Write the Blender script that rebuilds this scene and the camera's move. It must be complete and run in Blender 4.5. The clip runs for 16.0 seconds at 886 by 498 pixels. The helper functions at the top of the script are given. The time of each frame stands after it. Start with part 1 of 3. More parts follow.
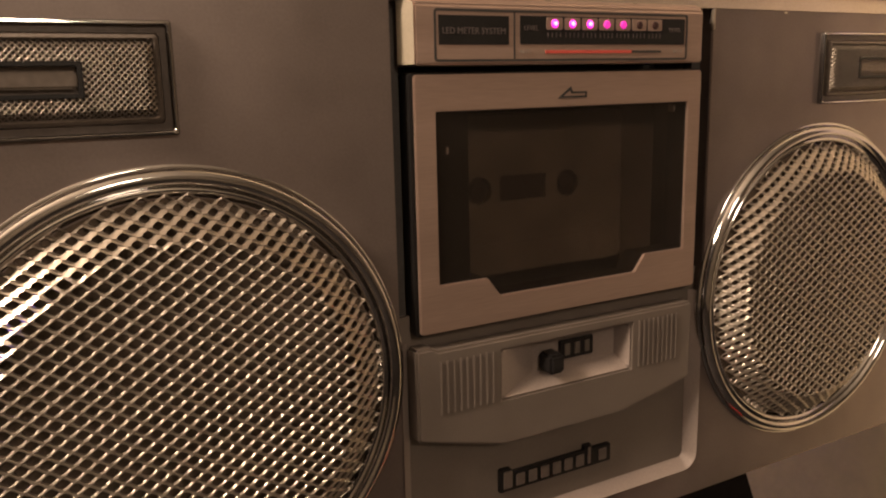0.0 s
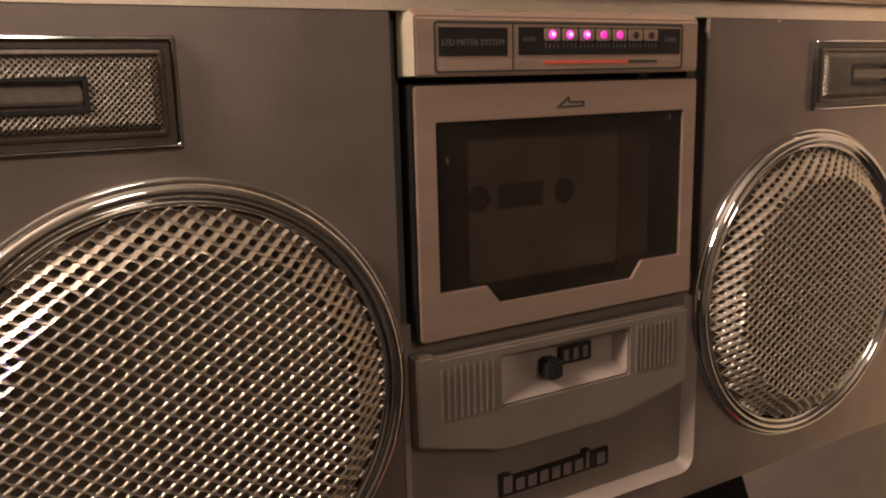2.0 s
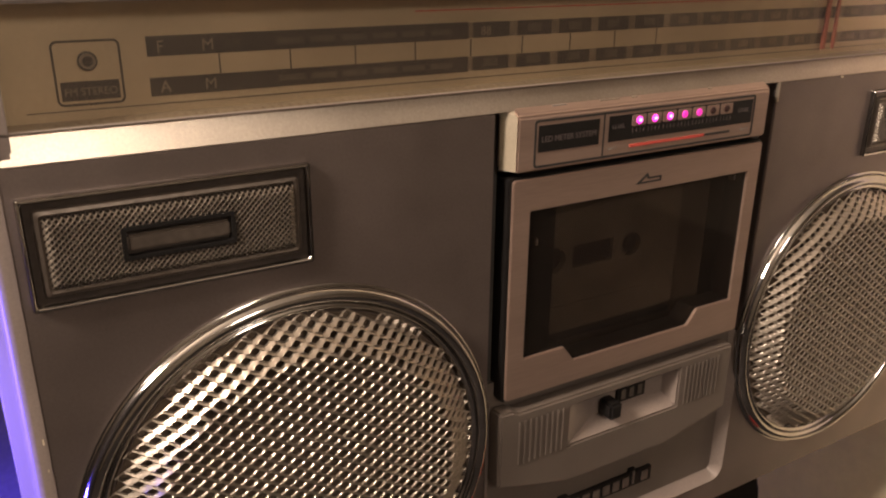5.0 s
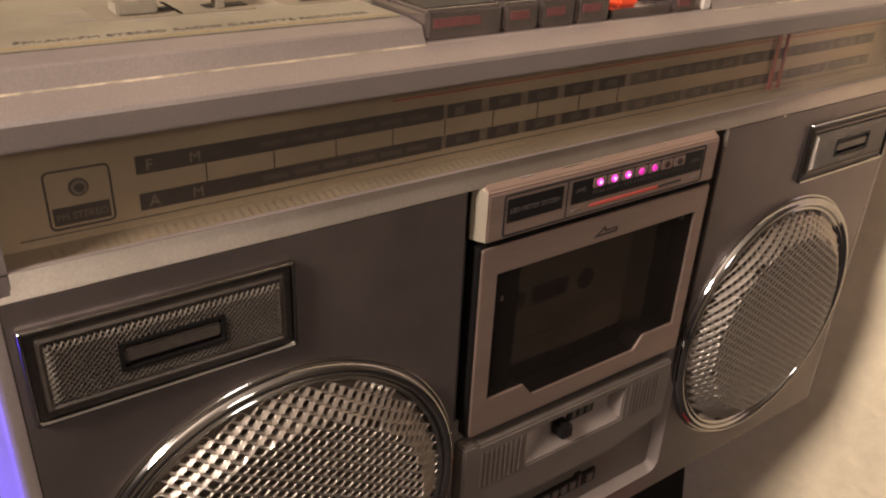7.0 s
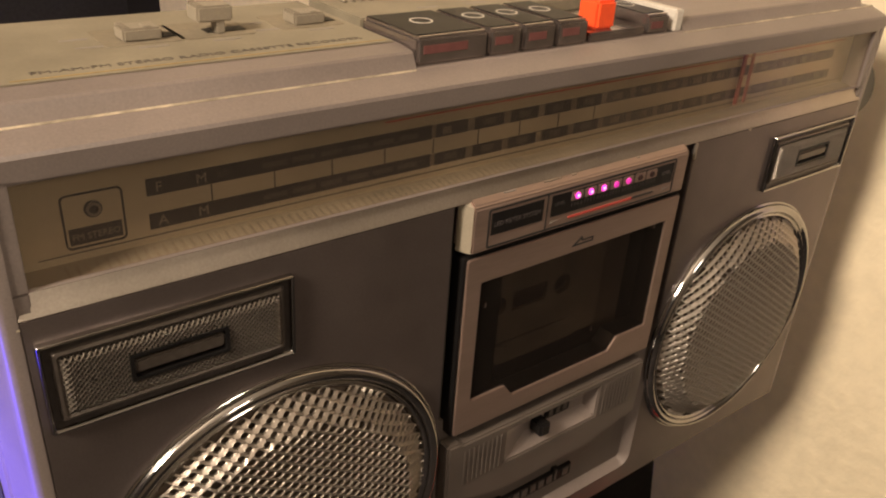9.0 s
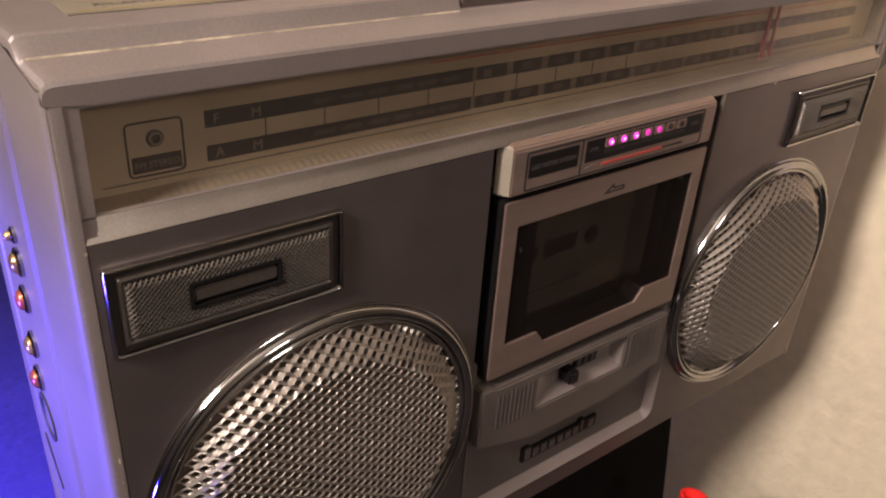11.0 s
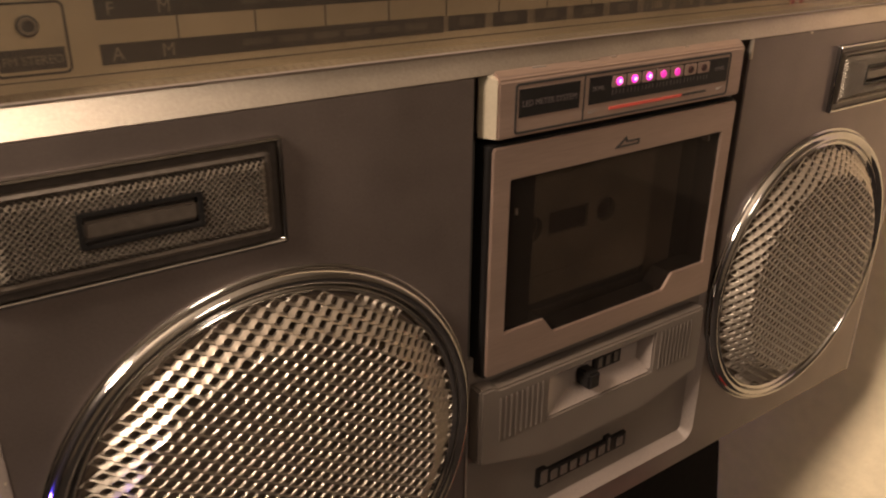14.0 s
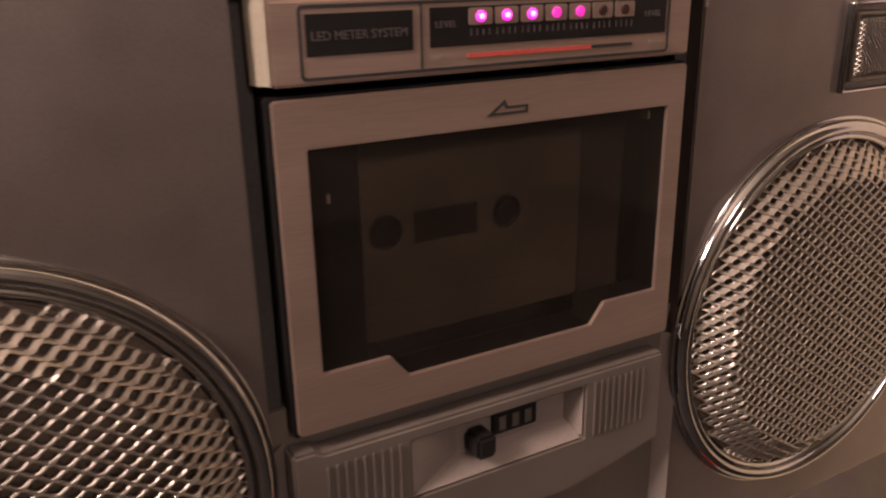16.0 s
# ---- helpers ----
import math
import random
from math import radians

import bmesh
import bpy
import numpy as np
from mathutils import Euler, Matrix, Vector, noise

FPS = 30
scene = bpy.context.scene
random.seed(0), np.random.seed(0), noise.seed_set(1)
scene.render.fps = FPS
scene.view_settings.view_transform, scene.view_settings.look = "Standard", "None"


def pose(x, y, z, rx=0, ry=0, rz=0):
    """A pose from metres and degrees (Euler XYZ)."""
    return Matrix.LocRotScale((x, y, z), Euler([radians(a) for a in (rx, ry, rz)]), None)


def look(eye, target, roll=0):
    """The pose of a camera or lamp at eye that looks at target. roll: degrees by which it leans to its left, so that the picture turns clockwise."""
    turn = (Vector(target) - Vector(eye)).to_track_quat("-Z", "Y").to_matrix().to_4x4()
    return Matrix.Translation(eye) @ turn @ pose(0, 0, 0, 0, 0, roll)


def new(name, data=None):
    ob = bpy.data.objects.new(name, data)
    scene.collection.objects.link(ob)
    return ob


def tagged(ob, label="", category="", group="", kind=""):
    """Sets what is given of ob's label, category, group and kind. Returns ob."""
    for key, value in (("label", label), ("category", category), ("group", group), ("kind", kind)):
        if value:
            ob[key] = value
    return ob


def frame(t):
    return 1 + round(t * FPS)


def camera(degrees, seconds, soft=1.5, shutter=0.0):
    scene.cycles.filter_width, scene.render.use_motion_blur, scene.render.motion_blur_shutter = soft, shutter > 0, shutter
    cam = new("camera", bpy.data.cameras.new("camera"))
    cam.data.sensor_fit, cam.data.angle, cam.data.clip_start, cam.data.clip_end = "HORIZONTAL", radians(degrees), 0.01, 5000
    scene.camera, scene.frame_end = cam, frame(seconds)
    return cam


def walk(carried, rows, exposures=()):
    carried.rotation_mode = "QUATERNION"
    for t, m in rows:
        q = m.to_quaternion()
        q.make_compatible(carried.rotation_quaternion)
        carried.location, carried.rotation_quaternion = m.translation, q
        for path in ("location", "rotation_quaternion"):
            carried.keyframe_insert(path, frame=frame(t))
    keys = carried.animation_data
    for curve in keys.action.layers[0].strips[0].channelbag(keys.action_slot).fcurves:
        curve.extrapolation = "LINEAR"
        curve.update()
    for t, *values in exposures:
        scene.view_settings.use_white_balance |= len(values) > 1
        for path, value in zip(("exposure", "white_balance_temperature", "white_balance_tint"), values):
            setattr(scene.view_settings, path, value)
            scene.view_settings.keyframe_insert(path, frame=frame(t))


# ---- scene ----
cam = camera(57.33, 16.0, soft=2.1, shutter=0.5)
PATH = [
    (0, (-0.19471, -0.24831, 0.19026), (0.75852, 1.46359, -0.21069), -1.325),
    (0.5, (-0.19754, -0.24897, 0.19249), (0.75652, 1.46417, -0.20114), -1.152),
    (1, (-0.19964, -0.24933, 0.19428), (0.75410, 1.46487, -0.19545), -1.207),
    (1.5, (-0.19808, -0.24872, 0.19486), (0.76423, 1.45753, -0.20847), -1.396),
    (2, (-0.19817, -0.24943, 0.19416), (0.76944, 1.45419, -0.20759), -1.521),
    (2.5, (-0.20151, -0.24812, 0.19641), (0.77054, 1.45376, -0.20202), -1.352),
    (3, (-0.21105, -0.24977, 0.20210), (0.75973, 1.45144, -0.20224), -1.097),
    (3.5, (-0.22455, -0.24269, 0.21655), (0.71902, 1.46659, -0.21708), -0.859),
    (3.7, (-0.23163, -0.24171, 0.22354), (0.71302, 1.45953, -0.23843), -0.529),
    (5.8, (-0.23613, -0.22260, 0.30078), (0.74643, 1.30856, -0.52996), 0.918),
    (6, (-0.23808, -0.22116, 0.30714), (0.75846, 1.28869, -0.54565), 1.350),
    (6.5, (-0.24139, -0.21901, 0.32025), (0.78485, 1.25205, -0.56451), 1.948),
    (7, (-0.24187, -0.21278, 0.33408), (0.81377, 1.21647, -0.58400), 2.884),
    (7.5, (-0.24143, -0.21905, 0.34240), (0.83643, 1.19126, -0.57915), 3.114),
    (7.8, (-0.24386, -0.21804, 0.34495), (0.85608, 1.17615, -0.57504), 3.520),
    (8, (-0.24398, -0.22001, 0.34780), (0.85300, 1.17596, -0.57302), 3.340),
    (8.2, (-0.24614, -0.21626, 0.34913), (0.86537, 1.16114, -0.58216), 4.091),
    (10.3, (-0.26577, -0.22937, 0.34749), (0.82873, 1.15346, -0.59582), 3.452),
    (10.5, (-0.26821, -0.23151, 0.34319), (0.81717, 1.16159, -0.59556), 3.032),
    (11, (-0.27616, -0.21970, 0.33524), (0.83017, 1.14035, -0.62720), 3.948),
    (11.5, (-0.28210, -0.22425, 0.32767), (0.81441, 1.14930, -0.62681), 3.112),
    (12, (-0.28502, -0.21387, 0.31332), (0.83297, 1.14056, -0.64355), 3.505),
    (12.5, (-0.28390, -0.21052, 0.30331), (0.83880, 1.14890, -0.64090), 3.045),
    (13, (-0.27408, -0.20809, 0.28908), (0.83734, 1.19470, -0.60364), 1.722),
    (13.5, (-0.25823, -0.20853, 0.27992), (0.83813, 1.24015, -0.55634), 1.009),
    (14, (-0.23762, -0.20815, 0.27115), (0.84002, 1.27851, -0.52165), 0.651),
    (14.5, (-0.21246, -0.20390, 0.25855), (0.84327, 1.30778, -0.51621), 0.226),
    (15, (-0.18584, -0.20263, 0.24763), (0.81813, 1.35309, -0.50855), -0.575),
    (15.5, (-0.15483, -0.19620, 0.23465), (0.79829, 1.41267, -0.47463), -0.487),
    (16, (-0.12551, -0.18957, 0.22215), (0.79034, 1.46393, -0.43142), -1.029),
]
walk(cam, [(t, look(eye, target, roll)) for t, eye, target, roll in PATH],
     [(0.0, 0.16, 6450, 12), (1.0, 0.16, 6450, 12), (2.0, 0.18, 5950, 13), (2.5, 0.18, 5800, 12), (3.5, 0.18, 5950, 11), (6.0, 0.08, 5650, 10), (7.0, -0.10, 5400, 10), (7.5, -0.14, 5650, 8), (8.0, -0.17, 5950, 4), (8.2, -0.17, 5950, 4), (10.5, -0.15, 5350, 10), (11.0, -0.20, 5150, 11),
      (11.5, -0.18, 5300, 11), (12.0, -0.12, 6000, 10), (13.5, -0.05, 6450, 10), (14.0, 0.02, 6200, 10), (14.5, 0.0, 5800, 14), (15.0, 0.02, 5700, 16), (15.5, 0.06, 5500, 18), (16.0, 0.08, 5700, 22)])

# ---- light ----
world = bpy.data.worlds.new("world")
scene.world = world
world.use_nodes = True
world.node_tree.nodes["Background"].inputs[0].default_value = (0.30, 0.22, 0.17, 1)
world.node_tree.nodes["Background"].inputs[1].default_value = 0.05


def lamp(name, kind, energy, colour, m, size):
    data = bpy.data.lights.new(name, kind)
    data.energy, data.color = energy, colour
    if kind != "AREA":
        data.shadow_soft_size = size
    else:
        data.size = size
    ob = new(name, data)
    ob.matrix_world = m
    return ob


lamp("room_lamp", "POINT", 142, (1.0, 0.77, 0.55), pose(-1.16, -0.21, 0.95), 0.14)
lamp("floor_lamp_behind", "POINT", 36, (1.0, 0.79, 0.58), pose(-0.10, -1.70, 1.00), 0.16)
party = lamp("party_light", "SPOT", 34, (0.09, 0.05, 1.0), look((-0.62, 0.072, 0.02), (-0.236, 0.062, 0.12)), 0.03)
party.data.spot_size, party.data.spot_blend = radians(34), 0.8
beam = lamp("party_light_beam", "SPOT", 420, (0.08, 0.04, 1.0), look((-0.62, 0.75, -0.20), (-0.14, 1.10, -0.75)), 0.03)
beam.data.spot_size, beam.data.spot_blend = radians(80), 1.0


# ---- materials ----
def mat(name, base, rough=0.5, metal=0.0, var=0.12, scale=400.0, bump=0.15, stain=0.15, stain_scale=25.0, spec=0.5,
        emit=None, strength=0.0, trans=0.0, coat=0.0, stretch=(1, 1, 1), dist=0.0004):
    m = bpy.data.materials.new(name)
    m.use_nodes = True
    nt = m.node_tree
    b = nt.nodes["Principled BSDF"]
    b.inputs["Metallic"].default_value = metal
    b.inputs["Specular IOR Level"].default_value = spec
    b.inputs["Transmission Weight"].default_value = trans
    b.inputs["Coat Weight"].default_value = coat
    if emit:
        b.inputs["Emission Color"].default_value = (*emit, 1)
        b.inputs["Emission Strength"].default_value = strength
    co = nt.nodes.new("ShaderNodeTexCoord")
    mp = nt.nodes.new("ShaderNodeMapping")
    mp.inputs["Scale"].default_value = stretch
    nt.links.new(co.outputs["Object"], mp.inputs["Vector"])
    fine = nt.nodes.new("ShaderNodeTexNoise")
    fine.inputs["Scale"].default_value, fine.inputs["Detail"].default_value = scale, 3
    big = nt.nodes.new("ShaderNodeTexNoise")
    big.inputs["Scale"].default_value, big.inputs["Detail"].default_value = stain_scale, 5
    for n in (fine, big):
        nt.links.new(mp.outputs["Vector"], n.inputs["Vector"])
    last = None
    for n, amount in ((fine, var), (big, stain)):
        ramp = nt.nodes.new("ShaderNodeMapRange")
        ramp.inputs["From Min"].default_value, ramp.inputs["From Max"].default_value = 0.3, 0.7
        ramp.inputs["To Min"].default_value, ramp.inputs["To Max"].default_value = 1 - amount, 1 + amount
        nt.links.new(n.outputs["Fac"], ramp.inputs["Value"])
        mul = nt.nodes.new("ShaderNodeMix")
        mul.data_type, mul.blend_type = "RGBA", "MULTIPLY"
        mul.inputs["Factor"].default_value = 1
        if last is None:
            mul.inputs["A"].default_value = (*base, 1)
        else:
            nt.links.new(last, mul.inputs["A"])
        nt.links.new(ramp.outputs["Result"], mul.inputs["B"])
        last = mul.outputs["Result"]
    nt.links.new(last, b.inputs["Base Color"])
    rr = nt.nodes.new("ShaderNodeMapRange")
    rr.inputs["To Min"].default_value, rr.inputs["To Max"].default_value = max(rough - 0.08, 0.02), min(rough + 0.08, 1)
    nt.links.new(big.outputs["Fac"], rr.inputs["Value"])
    nt.links.new(rr.outputs["Result"], b.inputs["Roughness"])
    if bump:
        bp = nt.nodes.new("ShaderNodeBump")
        bp.inputs["Strength"].default_value, bp.inputs["Distance"].default_value = bump, dist
        nt.links.new(fine.outputs["Fac"], bp.inputs["Height"])
        nt.links.new(bp.outputs["Normal"], b.inputs["Normal"])
    return m


def pane(name, colour, rough=0.03, gloss=0.5, haze=0.08):
    m = bpy.data.materials.new(name)
    m.use_nodes = True
    nt = m.node_tree
    nt.nodes.remove(nt.nodes["Principled BSDF"])
    t = nt.nodes.new("ShaderNodeBsdfTransparent")
    t.inputs[0].default_value = (*colour, 1)
    g = nt.nodes.new("ShaderNodeBsdfGlossy")
    g.inputs["Roughness"].default_value = rough
    lw = nt.nodes.new("ShaderNodeLayerWeight")
    pw = nt.nodes.new("ShaderNodeMath")
    pw.operation = "POWER"
    pw.inputs[1].default_value = 4.0
    nt.links.new(lw.outputs["Facing"], pw.inputs[0])
    f = nt.nodes.new("ShaderNodeMath")
    f.operation = "MULTIPLY_ADD"
    f.inputs[1].default_value, f.inputs[2].default_value = gloss, 0.035
    nt.links.new(pw.outputs[0], f.inputs[0])
    mix = nt.nodes.new("ShaderNodeMixShader")
    nt.links.new(f.outputs[0], mix.inputs[0])
    nt.links.new(t.outputs[0], mix.inputs[1])
    nt.links.new(g.outputs[0], mix.inputs[2])
    # A thin pale diffuse layer paints in the haze reflected by the pane.
    d = nt.nodes.new("ShaderNodeBsdfDiffuse")
    d.inputs[0].default_value = (0.55, 0.46, 0.40, 1)
    n = nt.nodes.new("ShaderNodeTexNoise")
    n.inputs["Scale"].default_value, n.inputs["Detail"].default_value = 35, 6
    co = nt.nodes.new("ShaderNodeTexCoord")
    nt.links.new(co.outputs["Object"], n.inputs["Vector"])
    r = nt.nodes.new("ShaderNodeMapRange")
    r.inputs["To Min"].default_value, r.inputs["To Max"].default_value = haze * 0.4, haze * 1.6
    nt.links.new(n.outputs["Fac"], r.inputs["Value"])
    over = nt.nodes.new("ShaderNodeMixShader")
    nt.links.new(r.outputs["Result"], over.inputs[0])
    nt.links.new(mix.outputs[0], over.inputs[1])
    nt.links.new(d.outputs[0], over.inputs[2])
    nt.links.new(over.outputs[0], nt.nodes["Material Output"].inputs["Surface"])
    return m


SILVER = mat("silver_paint", (0.180, 0.147, 0.135), 0.42, 0.78, 0.06, 1100, 0.06, 0.16, 26)
SIDE = mat("side_plastic", (0.205, 0.168, 0.152), 0.42, 0.2, 0.08, 1200, 0.12, 0.12, 18)
# Panel silver lightened for the light on the sill; also bare chips.
SILL = mat("lit_sill_and_bare_chips", (0.41, 0.352, 0.294), 0.34, 0.80, 0.08, 1200, 0.10, 0.14, 18)
ALU = mat("champagne_aluminium", (0.325, 0.235, 0.195), 0.38, 0.66, 0.06, 700, 0.10, 0.10, 30, stretch=(0.15, 1, 3))
CREAM = mat("cream_plastic", (0.25, 0.212, 0.16), 0.5, 0.0, 0.06, 900, 0.12, 0.12, 30)
GREY = mat("warm_grey_plastic", (0.108, 0.088, 0.076), 0.45, 0.15, 0.06, 1500, 0.12, 0.10, 40)
CHROME = mat("chrome", (0.36, 0.345, 0.335), 0.075, 1.0, 0.04, 300, 0.03, 0.12, 60)
MESH = mat("plated_steel_mesh", (0.335, 0.293, 0.253), 0.35, 0.9, 0.05, 900, 0.03, 0.06, 300)
FINE = mat("fine_steel_mesh", (0.22, 0.19, 0.16), 0.36, 0.8, 0.10, 900, 0.1, 0.2, 60)
CLOTH = mat("brown_cloth", (0.100, 0.076, 0.058), 0.9, 0, 0.2, 1500, 0.2, 0.2, 40, spec=0.1)
BLACK = mat("black_plastic", (0.008, 0.007, 0.007), 0.45, 0, 0.2, 900, 0.1, 0.2, 40, spec=0.25)
DARK = mat("recess_shade", (0.03, 0.026, 0.024), 0.7, 0, 0.2, 900, 0.1, 0.2, 40)
INK = mat("ink_black", (0.02, 0.018, 0.018), 0.5, 0, 0.1, 900, 0, 0.1, 40)
DIALINK = mat("dial_brown", (0.032, 0.026, 0.022), 0.5, 0, 0.2, 600, 0, 0.3, 60)
DIAL = mat("dial_champagne", (0.52, 0.445, 0.33), 0.36, 0.55, 0.06, 900, 0.05, 0.15, 20)
RED = mat("red_ink", (0.42, 0.06, 0.045), 0.5, 0, 0.1, 900, 0, 0.1, 40)
POINTER = mat("pointer_red", (0.27, 0.075, 0.055), 0.5)
DIALTEXT = mat("dial_text", (0.20, 0.17, 0.14), 0.5, 0, 0.1, 900, 0, 0.1, 40)
DIALWORD = mat("dial_word", (0.075, 0.062, 0.052), 0.5, 0, 0.2, 600, 0, 0.2, 60)
DIALTICK = mat("dial_tick", (0.19, 0.155, 0.115), 0.5, 0, 0.2, 600, 0, 0.2, 60)
DIALMID = mat("dial_band", (0.15, 0.122, 0.092), 0.5, 0, 0.25, 300, 0, 0.3, 60)
PLATETEXT = mat("plate_text", (0.075, 0.06, 0.058), 0.5, 0, 0.1, 900, 0, 0.1, 40)
STANDBLACK = mat("matt_black", (0.006, 0.005, 0.005), 0.95, 0, 0.2, 200, 0.1, 0.2, 20, spec=0.05)
# Pale tone for worn chips and for the painted edge highlight.
WORN_GLINT = mat("worn_edge", (0.46, 0.39, 0.29), 0.5, 0, 0.3, 300, 0.2, 0.4, 80)
WHITEINK = mat("pale_ink", (0.55, 0.50, 0.44), 0.5, 0, 0.1, 900, 0, 0.1, 40)
GREYINK = mat("grey_ink", (0.22, 0.19, 0.17), 0.5, 0, 0.1, 900, 0, 0.1, 40)
TAPE = mat("cassette_shell", (0.29, 0.265, 0.225), 0.5, 0, 0.1, 500, 0.05, 0.25, 40)
TAPEMID = mat("holder_brown", (0.15, 0.128, 0.105), 0.5, 0, 0.1, 500, 0.05, 0.25, 40)
TAPEDARK = mat("cassette_hub", (0.05, 0.035, 0.03), 0.5, 0, 0.1, 500, 0.05, 0.2, 40)
ORANGE = mat("orange_red_plastic", (0.85, 0.09, 0.02), 0.4, 0, 0.05, 500, 0.05, 0.08, 40)
REDCAP = mat("bright_red_plastic", (0.80, 0.025, 0.015), 0.38, 0, 0.05, 500, 0.05, 0.08, 40)
TUBESLOT = mat("dark_red_slot", (0.10, 0.008, 0.006), 0.6)
LEDON = mat("led_lit", (0.9, 0.1, 0.6), 0.3, 0, 0.02, 100, 0, 0.02, 40, emit=(1.0, 0.005, 0.50), strength=1.5)
LEDCORE = mat("led_core", (1, 0.7, 0.9), 0.3, 0, 0.02, 100, 0, 0.02, 40, emit=(1.0, 0.30, 0.80), strength=1.4)
LEDDIM = mat("led_half_lit", (0.6, 0.05, 0.35), 0.3, 0, 0.02, 100, 0, 0.02, 40, emit=(0.85, 0.02, 0.4), strength=0.7)
LEDOFF = mat("led_off", (0.03, 0.012, 0.012), 0.3, 0, 0.05, 300, 0, 0.1, 40)
SMOKE = pane("smoked_pane", (0.43, 0.37, 0.33), 0.05, 0.6, 0.012)
CLEAR = pane("clear_window", (0.90, 0.86, 0.80), 0.2, 0.40, 0.016)
WALL = mat("beige_wall_paint", (0.78, 0.66, 0.47), 0.75, 0, 0.05, 70, 0.5, 0.06, 6, dist=0.003)
# Tone for the unseen walls, set by how much fill they bounce.
BOUNCEWALL = mat("bounce_wall_tone", (0.27, 0.23, 0.185), 0.8, 0, 0.08, 90, 0.3, 0.12, 3)
# Near-black colour stands in for missing light in the far room.
SHADEWALL = mat("unlit_wall_shade", (0.035, 0.03, 0.03), 0.8, 0, 0.2, 90, 0.3, 0.2, 3)
WOOD = mat("orange_wood", (0.36, 0.16, 0.055), 0.42, 0, 0.25, 60, 0.2, 0.2, 9, stretch=(1, 9, 9), dist=0.001)
CEIL = mat("ceiling_white", (0.54, 0.48, 0.41), 0.85, 0, 0.04, 120, 0.3, 0.04, 5)


# ---- building helpers ----
def part(name, bm, material, parent=None, label="", smooth=False, crease=42):
    bmesh.ops.recalc_face_normals(bm, faces=bm.faces)
    me = bpy.data.meshes.new(name)
    bm.to_mesh(me)
    bm.free()
    me.materials.append(material)
    if smooth:
        for p in me.polygons:
            p.use_smooth = True
        me.set_sharp_from_angle(angle=radians(crease))
    ob = new(name, me)
    ob.parent = parent
    return tagged(ob, label)


def soften(bm, width=0.0006, segments=2, least=0.5):
    edges = [e for e in bm.edges if len(e.link_faces) == 2 and e.calc_face_angle(0) > least]
    if edges and width:
        bmesh.ops.bevel(bm, geom=edges, offset=width, segments=segments, affect="EDGES", clamp_overlap=True)
    return bm


def box(x0, x1, y0, y1, z0, z1, width=0.0, bm=None):
    fresh = bm is None
    bm = bm or bmesh.new()
    v = [bm.verts.new((x, y, z)) for x in (x0, x1) for y in (y0, y1) for z in (z0, z1)]
    for f in ((0, 1, 3, 2), (4, 6, 7, 5), (0, 4, 5, 1), (2, 3, 7, 6), (0, 2, 6, 4), (1, 5, 7, 3)):
        bm.faces.new([v[i] for i in f])
    if fresh:
        bmesh.ops.recalc_face_normals(bm, faces=bm.faces)
        soften(bm, width)
    return bm


def plate(outer, holes=(), y0=0.0, y1=0.002, width=0.0, axes="xz", bm=None):
    """A plate whose outline lies in two axes, from y0 to y1 along the third."""
    put = {"xz": lambda a, b, c: (a, c, b), "xy": lambda a, b, c: (a, b, c), "yz": lambda a, b, c: (c, a, b)}[axes]
    fresh = bm is None
    bm = bm or bmesh.new()
    edges = []
    for loop in (outer, *holes):
        vs = [bm.verts.new(put(a, b, y0)) for a, b in loop]
        edges += [bm.edges.new((vs[i], vs[(i + 1) % len(vs)])) for i in range(len(vs))]
    faces = [g for g in bmesh.ops.triangle_fill(bm, edges=edges, use_beauty=True)["geom"] if isinstance(g, bmesh.types.BMFace)]
    out = bmesh.ops.extrude_face_region(bm, geom=faces)
    shift = Vector(put(0, 0, y1 - y0))
    bmesh.ops.translate(bm, vec=shift, verts=[g for g in out["geom"] if isinstance(g, bmesh.types.BMVert)])
    if fresh:
        bmesh.ops.recalc_face_normals(bm, faces=bm.faces)
        soften(bm, width)
    return bm


def rect(x0, x1, z0, z1):
    return [(x0, z0), (x1, z0), (x1, z1), (x0, z1)]


def rounded(x0, x1, z0, z1, r, n=5):
    out = []
    for cx, cz, a in ((x1 - r, z0 + r, -90), (x1 - r, z1 - r, 0), (x0 + r, z1 - r, 90), (x0 + r, z0 + r, 180)):
        out += [(cx + r * math.cos(radians(a + 90 * i / n)), cz + r * math.sin(radians(a + 90 * i / n))) for i in range(n + 1)]
    return out


def turned(profile, cx, cz, n=96, axis="y", closed=False):
    """A turned ring or disc: profile of (radius, height) round an axis."""
    bm = bmesh.new()
    rings = []
    for r, h in profile:
        ring = []
        for i in range(n):
            a = 2 * math.pi * i / n
            u, w = r * math.cos(a), r * math.sin(a)
            ring.append(bm.verts.new({"y": (cx + u, h, cz + w), "x": (h, cx + u, cz + w), "z": (cx + u, cz + w, h)}[axis]))
        rings.append(ring)
    pairs = list(zip(rings, rings[1:])) + ([(rings[-1], rings[0])] if closed else [])
    for a, b in pairs:
        for i in range(n):
            bm.faces.new((a[i], a[(i + 1) % n], b[(i + 1) % n], b[i]))
    if not closed:
        bm.faces.new(rings[0])
        bm.faces.new(rings[-1])
    return bm


def loft(sections, close_ends=True):
    bm = bmesh.new()
    rows = [[bm.verts.new(p) for p in s] for s in sections]
    n = len(rows[0])
    for a, b in zip(rows, rows[1:]):
        for i in range(n):
            bm.faces.new((a[i], a[(i + 1) % n], b[(i + 1) % n], b[i]))
    if close_ends:
        bm.faces.new(rows[0])
        bm.faces.new(rows[-1])
    return bm


